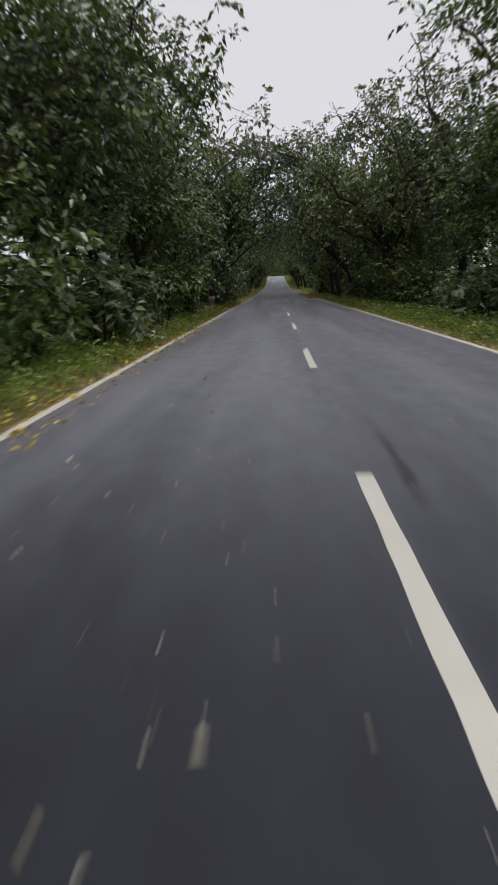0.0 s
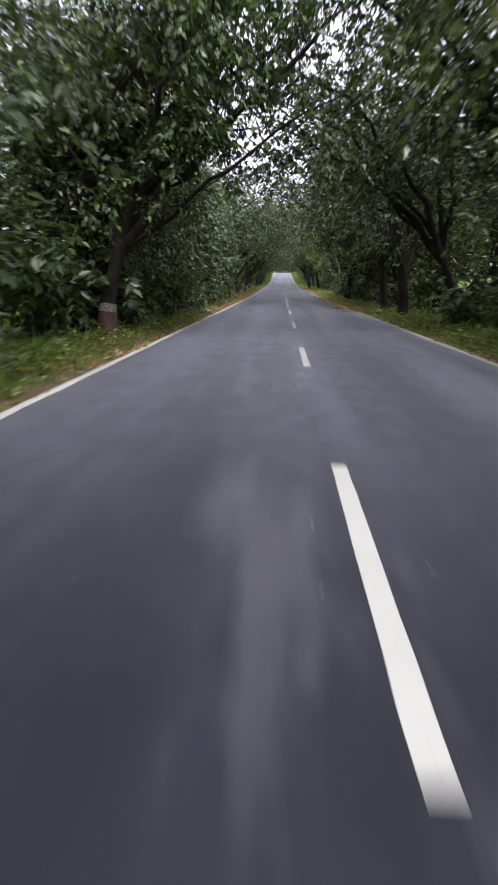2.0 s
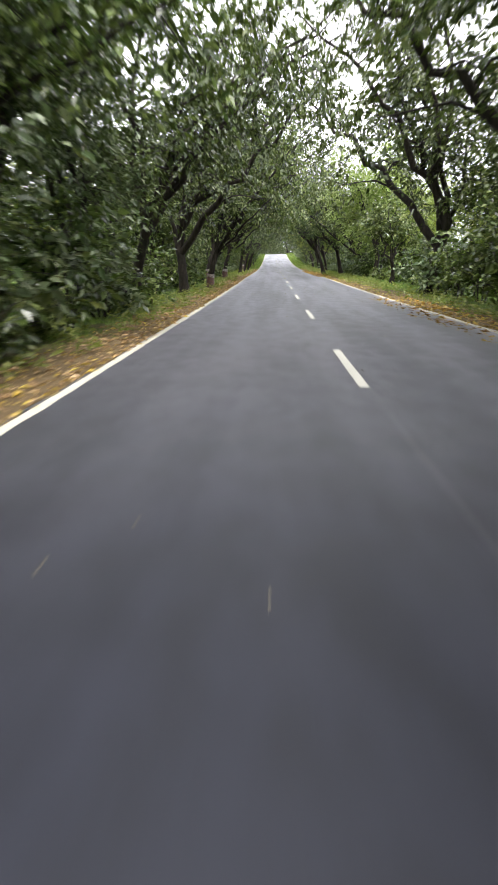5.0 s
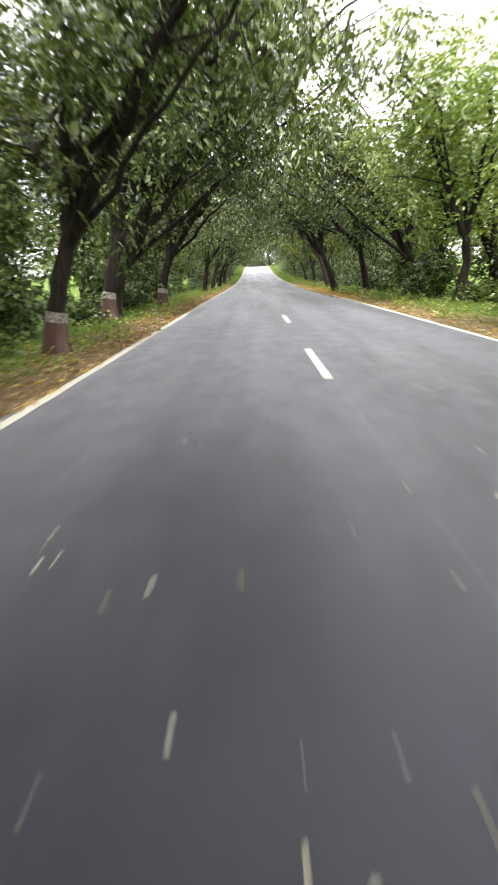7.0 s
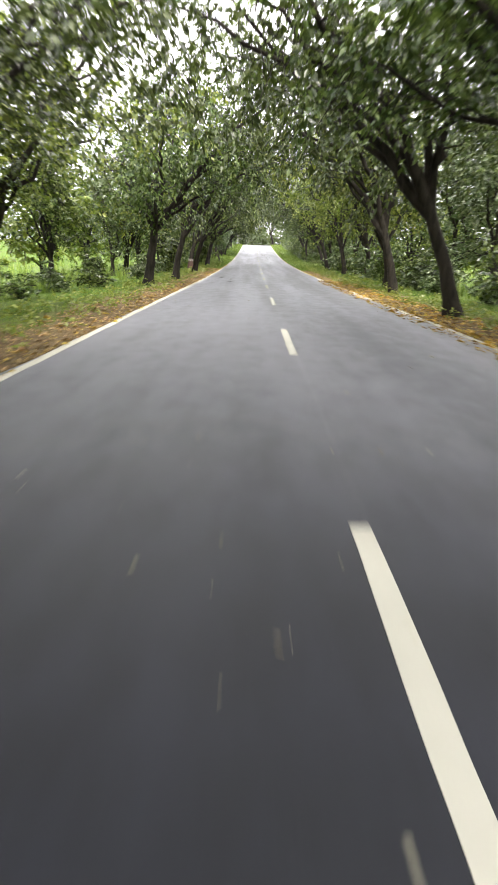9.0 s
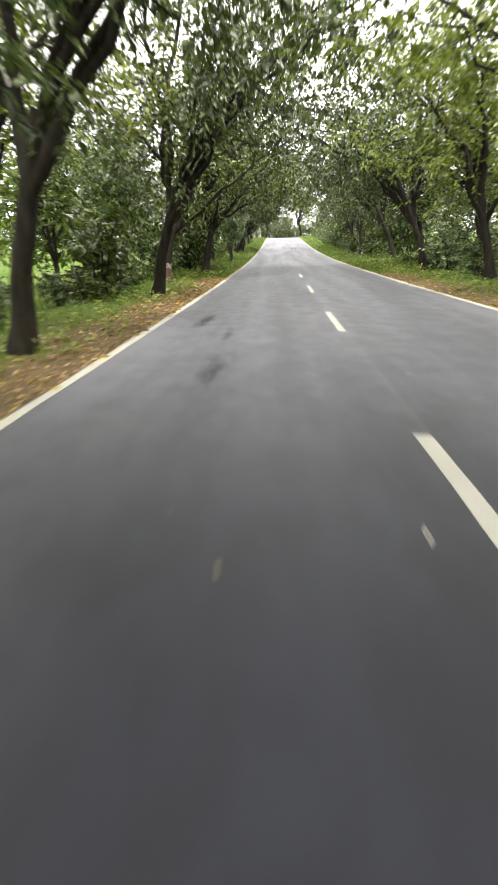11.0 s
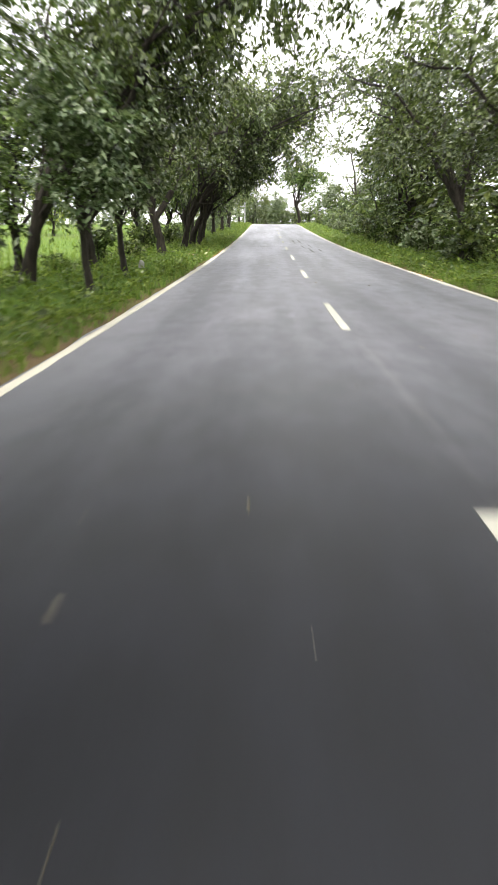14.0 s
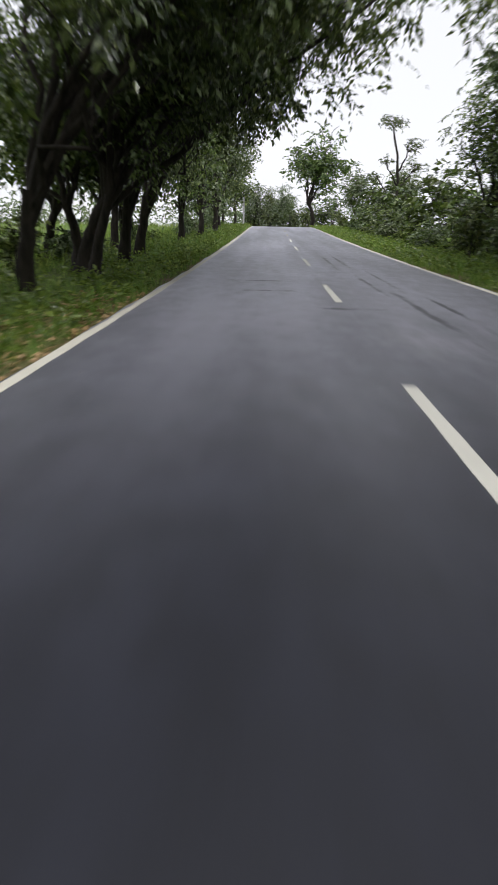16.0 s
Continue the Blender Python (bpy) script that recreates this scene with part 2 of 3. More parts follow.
CONCRETE = paint_material("weathered_concrete", (0.42, 0.41, 0.38), (0.26, 0.25, 0.23), 0.5)


# ---- mesh helpers ----
def mesh(name, v, f, mat, smooth=False):
    """A mesh from an array of points and one of triangles or quads."""
    me = bpy.data.meshes.new(name)
    v, f = np.asarray(v, dtype=np.float32), np.asarray(f, dtype=np.int32)
    k = f.shape[1]
    me.vertices.add(len(v))
    me.vertices.foreach_set("co", v.ravel())
    me.loops.add(f.size)
    me.loops.foreach_set("vertex_index", f.ravel())
    me.polygons.add(len(f))
    me.polygons.foreach_set("loop_start", np.arange(0, f.size, k, dtype=np.int32))
    me.polygons.foreach_set("use_smooth", np.full(len(f), smooth))
    me.materials.append(mat)
    me.update(calc_edges=True)
    me.validate()
    return me


def child(name, me, parent, label=""):
    ob = new(name, me)
    ob.parent = parent
    return tagged(ob, label)


def unit(a):
    return a / np.maximum(np.linalg.norm(a, axis=-1, keepdims=True), 1e-9)


def leaves(centres, spread, per, length, rng, droop=0.3, up=0.7, flat=0.75, wide=0.5, run=10):
    """Folded leaves along short drooping twigs that spring from the centres: points and triangles."""
    twigs = max(1, per // run)
    k = len(centres) * twigs
    n = k * run
    foot = np.repeat(centres, twigs, axis=0) + rng.normal(0, 0.45, (k, 3)) * spread
    way = rng.normal(0, 1, (k, 3))
    way[:, 2] = way[:, 2] * 0.55 - droop * 0.4
    way = unit(way)
    far = spread * rng.uniform(1.0, 2.3, (k, 1, 1))
    t = np.linspace(0.12, 1.0, run)[None, :, None] + rng.normal(0, 0.04, (k, run, 1))
    p = foot[:, None] + way[:, None] * far * t
    p[:, :, 2] -= (far * t * t)[:, :, 0] * droop * 0.6
    p = (p + rng.normal(0, 0.06, (k, run, 3)) * spread).reshape(-1, 3)
    side = unit(np.cross(way, (0.02, 0.01, 1.0)))
    sign = np.where(np.arange(run) % 2 == 0, 1.0, -1.0)[None, :, None]
    d = way[:, None] * 0.7 + side[:, None] * sign * 0.8 + rng.normal(0, 0.3, (k, run, 3))
    d = d.reshape(-1, 3)
    d[:, 2] -= droop
    d = unit(d)
    nrm = rng.normal(0, 0.4, (n, 3)) + np.repeat(rng.normal(0, 0.35, (k, 3)), run, axis=0)
    nrm[:, 2] += up
    s = unit(np.cross(d, nrm))
    nrm = np.cross(s, d)
    size = length * rng.uniform(0.65, 1.2, (n, 1))
    mid = p + d * size * 0.45 + nrm * size * 0.06
    tip = p + d * size
    tip[:, 2] -= size[:, 0] * 0.12
    v = np.stack((p, mid + s * size * wide / 2, tip, mid - s * size * wide / 2), axis=1).reshape(-1, 3)
    b = np.arange(n)[:, None] * 4
    return v, np.concatenate((b + (0, 1, 2), b + (0, 2, 3)), axis=1).reshape(-1, 3)


def tube(points, radii, sides, rng, flare=0.0, knots=0.06):
    """A tapered, slightly lumpy tube along the points: points and quads."""
    pts, rad = np.asarray(points, float), np.asarray(radii, float)
    way = unit(np.gradient(pts, axis=0))
    ref = np.array((1.0, 0.02, 0.05)) if abs(way[:, 0]).mean() < 0.8 else np.array((0.0, 1.0, 0.05))
    a = unit(np.cross(way, ref))
    b = np.cross(way, a)
    ang = np.linspace(0, 2 * np.pi, sides, endpoint=False)
    lobes = 1 + 0.5 * np.cos(ang * 3 + rng.uniform(0, 6)) * 0.5
    ring = []
    for i in range(len(pts)):
        lump = 1 + rng.normal(0, knots, sides)
        root = flare * math.exp(-max(0, pts[i][2]) / 0.3)
        r = rad[i] * lump * (1 + root * lobes)
        ring.append(pts[i] + r[:, None] * (np.cos(ang)[:, None] * a[i] + np.sin(ang)[:, None] * b[i]))
    v = np.concatenate(ring + [pts[-1:]])
    i, j = np.meshgrid(np.arange(len(pts) - 1), np.arange(sides), indexing="ij")
    k = (j + 1) % sides
    q = np.stack((i * sides + j, i * sides + k, (i + 1) * sides + k, (i + 1) * sides + j), axis=-1).reshape(-1, 4)
    return v, q


def joined(pieces):
    vs, fs, at = [], [], 0
    for v, f in pieces:
        vs.append(v)
        fs.append(f + at)
        at += len(v)
    return np.concatenate(vs), np.concatenate(fs)


def bezier(a, b, c, n):
    t = np.linspace(0, 1, n)[:, None]
    return (1 - t) ** 2 * a + 2 * t * (1 - t) * b + t ** 2 * c


# ---- plants ----
def tree(name, seed, fork, girth, centre, radii, limbs, subs, per, leaf, leaf_mat, bark=None, lean=(0.0, 0.0), spread=0.55, droop=0.3, bands=False, label="", category="tree", group="", stems=False, reach=False, bare=0.3, core=60):
    """A tree of trunk, limbs and crown round the origin; its crown is an ellipsoid of leaf clumps at the limbs' ends."""
    rng = np.random.default_rng(seed)
    bark = bark or BARK
    root = tagged(new(name), label, category, group)
    centre, radii = np.array(centre, float), np.array(radii, float)
    top = np.array((lean[0], lean[1], fork))
    if not stems:
        bend = np.array((lean[0] * 0.2 + rng.normal(0, 0.2), lean[1] * 0.2 + rng.normal(0, 0.2), fork * 0.5))
        line = bezier(np.array((0, 0, -0.25)), bend, top, 12)
        line[4:] += np.cumsum(rng.normal(0, 0.02, (8, 3)), axis=0)
        v, q = tube(line, np.linspace(girth, girth * 0.72, 12), 12, rng, 0.55, 0.06)
        child("trunk", mesh("trunk", v, q, bark, True), root)
        if bands:
            for key, lo, hi, mat, text in (("paint_band", -0.1, 0.66, RED_BAND, "red oxide band painted on the trunk"), ("paint_band", 0.662, 0.88, WHITE_BAND, "white band painted on the trunk")):
                zs = np.linspace(lo, hi, 6)
                at = [[np.interp(z, line[:, 2], line[:, i]) for i in (0, 1)] + [z] for z in zs]
                r = [np.interp(z, line[:, 2], np.linspace(girth, girth * 0.72, 12)) * 1.13 for z in zs]
                child(key, mesh(key, *tube(at, r, 14, rng, 0.5, 0.015), mat, True), root, text)
    ends = []
    turn = rng.uniform(0, 6.28)
    for i in range(limbs):
        az = turn + i * 6.283 / limbs + rng.normal(0, 0.25)
        el = rng.uniform(-0.7, 1.2)
        if reach and i < 2:
            az, el = (-0.45, 0.45)[i] + rng.normal(0, 0.15), rng.uniform(0.0, 0.35)
        goal = centre + radii * np.array((math.cos(az) * math.cos(el), math.sin(az) * math.cos(el), math.sin(el))) * rng.uniform(0.65, 0.9)
        if stems:
            start = np.array((math.cos(az) * 0.12, math.sin(az) * 0.12, -0.1))
        else:
            start = line[int(rng.integers(8, 12))] + (0, 0, -0.1)
        knee = start * 0.5 + goal * 0.5
        knee[2] = max(knee[2], goal[2] * 0.72) + rng.uniform(-0.2, 0.6)
        knee[:2] = start[:2] + (goal[:2] - start[:2]) * rng.uniform(0.15, 0.6)
        rings, sides = (6, 4) if stems else (11, 7)
        limb = bezier(start, knee, goal, rings)
        limb[2:-1] += rng.normal(0, 0.14, (rings - 3, 3)) * min(1, radii.mean() / 3)
        thick = girth if stems else girth * (0.72 if reach and i < 2 else rng.uniform(0.36, 0.6))
        pieces = [tube(limb, np.linspace(thick, max(0.012, thick * 0.16), rings), sides, rng)]
        for _ in range(subs):
            t = rng.uniform(bare, 1.0)
            at = np.array([np.interp(t * (rings - 1), np.arange(rings), limb[:, k]) for k in range(3)])
            out = rng.normal(0, 1, 3)
            out[2] = out[2] * 0.7 + 0.1
            end = at + unit(out) * rng.uniform(0.25, 0.6) * radii.mean()
            rel = (end - centre) / radii
            far = np.linalg.norm(rel)
            if far > 1:
                end = centre + rel / far * radii * rng.uniform(0.85, 1.08)
            if reach:  # the crown keeps clear of the traffic
                end[2] = max(end[2], (4.3 if end[0] > 1.8 else 2.9) + rng.uniform(0, 0.5))
            sag = (at + end) / 2 + (0, 0, 0.12 * radii.mean() * rng.uniform(0, 1))
            k = 5 if reach else 3
            sub = bezier(at, sag, end, k)
            sub[1:-1] += rng.normal(0, 0.13 if reach else 0.05, (k - 2, 3)) * min(1, radii.mean() / 3)
            w = max(0.009, thick * (1 - 0.75 * t) * 0.4)
            pieces.append(tube(sub, np.linspace(w, 0.007, k), 3, rng))
            ends += [end, sub[-2] + rng.normal(0, 0.15, 3)]
            tw = end + rng.normal(0, 0.11, 3) * radii * (1, 1, 0.6)
            if reach:
                pieces.append(tube(bezier(sub[-2], (sub[-2] + tw) / 2, tw, 3), (0.012, 0.009, 0.006), 3, rng))
            ends.append(tw)
        child("limb" if not stems else "stem", mesh("limb", *joined(pieces), bark, True), root)
    ends = np.array(ends)
    cloud = leaves(ends, spread, per, leaf, rng, droop, run=10 if per % 10 == 0 else 8 if per % 8 == 0 else 7)
    # hidden inner filler leaves, added to block light and darken the crown's inside
    inner = centre + (ends[rng.integers(0, len(ends), core)] - centre) * rng.uniform(0.4, 0.8, (core, 1))
    v, f = joined([cloud, leaves(inner, spread, 6, min(leaf * 1.4, 0.36), rng, droop, wide=0.6, run=6)])
    v[:, 2] = np.maximum(v[:, 2], 0.02 + rng.uniform(0, 0.1, len(v)))
    child("crown", mesh("crown", v, f, leaf_mat), root)
    return root


used = set()


def plant(proto, x, y, turn=0.0, size=1.0, tall=1.0, label="", tilt=(0, 0)):
    """Puts the prototype itself at its first place, and copies of it at all others."""
    m = pose(x, y, float(ground_height(x, y)) - 0.02, tilt[0], tilt[1], turn) @ Matrix.Diagonal((size, size, size * tall, 1))
    if proto not in used:
        used.add(proto)
        proto.matrix_basis = m
        ob = proto
    else:
        ob = copy_thing(proto, m)
        ob.matrix_basis = m
    return tagged(ob, label)


# ---- road, markings and ground ----
HALF, LINE_X, END = 3.68, 3.559, 280.0


def road_x(y):
    """The road's centre: straight, then a bend to the left behind the last trees."""
    s = np.maximum(0, np.asarray(y, float) - END)
    return -s * s / 45.0


rng = np.random.default_rng(5)
ys = np.concatenate((np.arange(-70, 300, 1.0), np.arange(300, 313, 1.5)))
across = np.array((-1.0, -0.995, -0.6, -0.2, 0.2, 0.6, 0.995, 1.0))
v = []
for y in ys:
    ragged = rng.normal(0, 0.02, 2)
    for k, a in enumerate(across):
        edge = ragged[0] if a < -0.9 else ragged[1] if a > 0.9 else 0
        v.append((road_x(y) + a * HALF + edge, y, rise(y) + (-0.09 if abs(a) == 1 else 0.0)))
n = len(across)
i, j = np.meshgrid(np.arange(len(ys) - 1), np.arange(n - 1), indexing="ij")
q = np.stack((i * n + j, i * n + j + 1, (i + 1) * n + j + 1, (i + 1) * n + j), axis=-1).reshape(-1, 4)
road = tagged(new("road", mesh("road", v, q, ASPHALT)), "dark damp asphalt two-lane road with worn patches", "road", kind="structure")


def stripe(y0, y1, x, width, step, wob, rng):
    """A painted line with slightly uneven edges, a few millimetres thick."""
    k = max(2, int(round((y1 - y0) / step)) + 1)
    yy = np.linspace(y0, y1, k)
    l = road_x(yy) + x - width / 2 + rng.normal(0, wob, k)
    r = road_x(yy) + x + width / 2 + rng.normal(0, wob, k)
    zz = np.interp(yy, ys, rise(ys))
    v = np.concatenate([np.stack((l, yy, zz + 0.004), 1), np.stack((r, yy, zz + 0.004), 1), np.stack((l - 0.004, yy, zz - 0.01), 1), np.stack((r + 0.004, yy, zz - 0.01), 1)])
    a = np.arange(k - 1)
    f = [np.stack((a + o0, a + o1, a + 1 + o1, a + 1 + o0), 1) for o0, o1 in ((0, k), (2 * k, 0), (k, 3 * k))]
    ends = [(0, 2 * k, 3 * k, k), (k - 1, 2 * k - 1, 4 * k - 1, 3 * k - 1)]
    return v, np.concatenate(f + [np.array(ends)])


for k in range(-6, 34):
    child("lane_dash", mesh("lane_dash", *stripe(k * 8.5 - 2.98, k * 8.5, 0.0, 0.125, 0.3, 0.003, rng), WHITE_LINE), road, "white painted centre dash")
for x in (-LINE_X, LINE_X):
    child("edge_line", mesh("edge_line", *stripe(-68, 306, x, 0.13, 0.5, 0.006, rng), EDGE_LINE), road, "dirty white painted edge line")


def ground_height(x, y):
    d = np.maximum(0, np.abs(x - road_x(y)) - HALF)
    z = -0.045 + 0.02 * np.minimum(d, 3) + 0.03 * np.minimum(1, d) * np.sin(x * 2.1 + y * 1.3) * np.sin(y * 0.9 - x)
    z = np.where(d <= 0, -0.07, z)
    return z - 0.25 * np.clip((d - 3.5) / 6, 0, 1) + rise(y)


gx = np.concatenate((-np.geomspace(3000, 22, 14), np.arange(-20, -9, 1.0), np.arange(-9, -2.9, 0.25), (0.0,), np.arange(3.0, 9.1, 0.25), np.arange(10, 21, 1.0), np.geomspace(22, 3000, 14)))
gy = np.concatenate((-np.geomspace(3000, 80, 10), np.arange(-70, 300, 1.5), np.arange(300, 400, 4.0), np.geomspace(410, 4000, 12)))
X, Y = np.meshgrid(gx, gy)
Z = ground_height(X, Y)
a, b = len(gy), len(gx)
i, j = np.meshgrid(np.arange(a - 1), np.arange(b - 1), indexing="ij")
q = np.stack((i * b + j, i * b + j + 1, (i + 1) * b + j + 1, (i + 1) * b + j), axis=-1).reshape(-1, 4)
tagged(new("ground", mesh("ground", np.stack((X.ravel(), Y.ravel(), Z.ravel()), 1), q, GROUND, True)), "brown soil, leaf litter and green grass beside the road", "ground", kind="structure")

# ---- prototypes ----
ARCH = "large dark roadside tree arching over the asphalt road"
A = dict(label=ARCH, group="roadside trees", reach=True, bare=0.22, spread=0.42, droop=0.45, core=320)
arch = [
    tree("roadside_tree", 11, 3.0, 0.21, (2.2, 0, 7.1), (5.6, 5.0, 4.8), 8, 9, 40, 0.19, LEAF_MID, lean=(0.5, 0.1), **A),
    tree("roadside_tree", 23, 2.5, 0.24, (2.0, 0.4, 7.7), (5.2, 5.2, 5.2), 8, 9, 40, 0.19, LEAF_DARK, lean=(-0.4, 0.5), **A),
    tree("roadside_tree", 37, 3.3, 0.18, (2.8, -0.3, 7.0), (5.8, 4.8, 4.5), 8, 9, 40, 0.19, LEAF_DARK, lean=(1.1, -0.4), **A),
]
A["label"] = "roadside tree with a light green crown arching over the road"
arch.append(tree("roadside_tree", 29, 2.8, 0.19, (2.4, 0.2, 7.2), (5.6, 5.0, 4.7), 8, 9, 40, 0.19, LEAF_LIGHT, lean=(0.7, 0.4), **A))
A["label"] = "dark low-forked roadside tree with a crown across the road"
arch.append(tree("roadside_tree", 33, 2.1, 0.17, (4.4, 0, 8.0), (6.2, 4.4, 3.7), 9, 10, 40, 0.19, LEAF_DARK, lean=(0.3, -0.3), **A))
A["label"] = "low-forked green roadside tree with limbs reaching across the road"
arch.append(tree("roadside_tree", 35, 2.3, 0.2, (4.6, 0, 7.7), (6.4, 4.8, 3.8), 9, 10, 40, 0.19, LEAF_MID, lean=(0.9, 0.2), **A))
A["label"] = "roadside tree with red and white painted trunk base"
painted = tree("roadside_tree", 41, 2.9, 0.22, (2.4, 0.2, 7.2), (5.8, 5.0, 4.9), 9, 9, 40, 0.19, LEAF_MID, lean=(0.7, 0.3), bands=True, **A)
C = dict(label="tall leafy green tree with foliage down to the ground", group="leafy trees", spread=0.4)
leafy = [
    tree("leafy_tree", 51, 1.4, 0.16, (0, 0, 4.6), (2.7, 2.6, 4.5), 8, 9, 32, 0.2, LEAF_MID, core=200, **C),
    tree("leafy_tree", 58, 1.2, 0.15, (0.2, 0, 5.2), (2.5, 2.8, 5.0), 8, 9, 32, 0.2, LEAF_GREY, core=200, **C),
]
C["label"] = "dark leafy tree standing deep in the roadside wood"
wood = [
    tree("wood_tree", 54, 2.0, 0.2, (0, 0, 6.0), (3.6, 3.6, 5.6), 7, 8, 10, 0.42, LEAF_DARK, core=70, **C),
    tree("wood_tree", 56, 1.6, 0.2, (0, 0, 5.4), (3.8, 3.6, 5.2), 7, 8, 10, 0.42, LEAF_MID, core=70, **C),
]
C["label"] = "light green leafy tree in the open field behind the roadside trees"
bright = tree("field_tree", 59, 1.2, 0.12, (0, 0, 3.6), (2.8, 2.8, 3.4), 7, 8, 10, 0.36, LEAF_LIGHT, core=60, **C)
C["label"] = "bright yellow-green leafy tree in open light behind the verge"
lime = tree("lime_green_tree", 63, 1.8, 0.16, (0, 0, 5.0), (3.2, 3.0, 3.8), 7, 8, 60, 0.17, LEAF_LIME, core=160, **C)
Y = dict(label="slender young tree with a thin trunk on the grass verge", group="young trees", spread=0.36, bare=0.35)
young = [
    tree("young_tree", 71, 2.2, 0.13, (0.3, 0, 5.2), (2.2, 2.2, 2.8), 6, 8, 28, 0.25, LEAF_GREY, bark=BARK_PALE, lean=(0.3, 0.2), **Y),
    tree("young_tree", 77, 1.7, 0.16, (0.6, 0.2, 5.0), (2.6, 2.4, 3.0), 6, 8, 28, 0.25, LEAF_MID, lean=(-0.4, 0.1), **Y),
]
S = dict(stems=True, core=15, category="shrub", group="shrubs")
shrub = [
    tree("shrub", 81, 0.2, 0.025, (0, 0, 1.0), (1.3, 1.3, 1.1), 7, 5, 8, 0.26, LEAF_GREY, spread=0.24, droop=0.1, label="broad-leaved green shrub crowding the road verge", **S),
    tree("shrub", 85, 0.2, 0.025, (0, 0, 1.3), (1.2, 1.3, 1.4), 7, 5, 8, 0.24, LEAF_MID, spread=0.26, droop=0.35, label="dense green shrub growing under the roadside trees", **S),
    tree("shrub", 88, 0.2, 0.02, (0, 0, 0.55), (1.0, 1.0, 0.6), 6, 4, 8, 0.2, LEAF_MID, spread=0.2, droop=0.1, label="low green shrub in the grass of the verge", **S),
]
hedge = [
    tree("shrub", 91, 0.2, 0.03, (0, 0, 1.3), (1.6, 1.6, 1.5), 6, 4, 7, 0.36, LEAF_MID, spread=0.34, droop=0.2, label="large green shrub behind the roadside trees", **S),
    tree("shrub", 92, 0.2, 0.03, (0, 0, 1.5), (1.5, 1.7, 1.7), 6, 4, 7, 0.36, LEAF_DARK, spread=0.34, droop=0.2, label="large dark green shrub behind the roadside trees", **S),
]

# ---- the trees beside the road ----
rng = np.random.default_rng(9)


def around(a, b):
    return float(rng.uniform(a, b))


# painted trunks on one side: x, y, turn, size
for x, y, turn, size in ((-5.2, 36.2, 20, 1.0), (-5.05, 94.6, -15, 0.95), (-6.1, 103.0, 5, 1.1), (-5.5, 111.0, -10, 1.0), (-6.15, 157.6, 15, 0.95)):
    plant(painted, x, y, turn, size)
# arching trees: kind, x, y, turn (0: towards +x), size
for k, x, y, turn, size in (
    (2, -8.7, 9, 50, 1.15), (1, -9.8, 18, -60, 1.15), (1, -7.7, 28, 60, 1.12),
    (1, -8.4, 47, 150, 1.0), (2, -8.8, 58, 170, 1.0), (0, -8.4, 69, -10, 1.1), (2, -6.2, 79, 5, 1.05), (1, -5.6, 87, -10, 1.05),
    (2, -8.6, 119.0, 10, 0.9), (3, -9.2, 126.0, 10, 0.95), (0, -5.3, 132.8, 10, 0.95), (2, -5.2, 140.4, 0, 1.0), (3, -9.0, 145.0, 30, 0.9), (2, -5.15, 150.5, -10, 1.0), (0, -5.3, 164.6, 10, 1.0), (2, -6.9, 172.5, 20, 0.9),
    (1, 9.0, 11.5, 150, 1.15), (2, 9.0, 20, 30, 1.0), (0, 7.0, 30, 185, 1.0), (1, 8.6, 24, 120, 1.0),
    (2, 6.0, 41.6, 175, 1.0), (1, 5.2, 47.4, 85, 1.0), (0, 5.3, 52.0, 90, 1.05), (1, 6.8, 56.0, 120, 1.25), (2, 6.2, 60, 85, 1.15), (1, 7.6, 65.5, 140, 1.2), (1, 5.4, 71.5, 175, 1.1), (1, 5.9, 84.4, 180, 1.1),
    (3, 12.6, 93, 170, 0.7), (2, 4.7, 122.4, 170, 1.1), (0, 6.05, 118.4, 160, 1.0), (2, 5.4, 131.8, 180, 1.0), (3, 6.2, 136.6, 170, 1.0), (3, 7.2, 146.0, 185, 1.0), (3, 6.6, 153, 120, 0.95), (2, 6.3, 161.0, 160, 1.0), (0, 7.3, 165.5, 150, 0.95), (2, 7.6, 175, 178, 1.1), (2, 6.2, 183.0, 105, 0.8), (4, -7.2, 181.5, 0, 1.0), (1, -7.4, 187.5, 10, 0.8), (2, 6.6, 190.2, 135, 0.9), (2, 8.8, 199.5, 40, 0.95),
    (3, 11, 112, 180, 1.0), (1, -8.4, 99.0, -30, 0.8),
):
    plant(arch[k], x, y, turn + around(-12, 12), size, tilt=(around(-5, 5), around(-5, 5)))
# the trees whose crowns reach across the road
for k, x, y, turn, size, tilt in ((1, -6.3, 195.6, 65, 0.9, 0), (5, -6.1, 205.2, -3, 0.95, 2), (2, -5.6, 204.3, 40, 0.75, -3), (0, -7.6, 214.0, 60, 0.8, 0)):
    plant(arch[k], x, y, turn, size, tilt=(0, tilt))
plant(arch[4], -6.1, 201.6, 4, 1.0, 0.92)
plant(arch[5], -6.3, 104.6, 2, 1.15)
plant(arch[5], 7.7, 113.0, 180, 1.0)
for k, x, y, turn, size, tall in ((4, -7.6, 37.5, 5, 1.05, 1.14), (4, 7.4, 37.0, 175, 1.05, 1.14), (4, 7.6, 62.0, 180, 0.88, 1.0), (5, 7.6, 69.0, 178, 0.95, 1.0)):
    plant(arch[k], x, y, turn, size, tall)
plant(arch[4], -6.1, 209.5, -12, 1.05, 1.05)
plant(arch[4], -6.3, 212.5, 2, 1.12, 0.95)
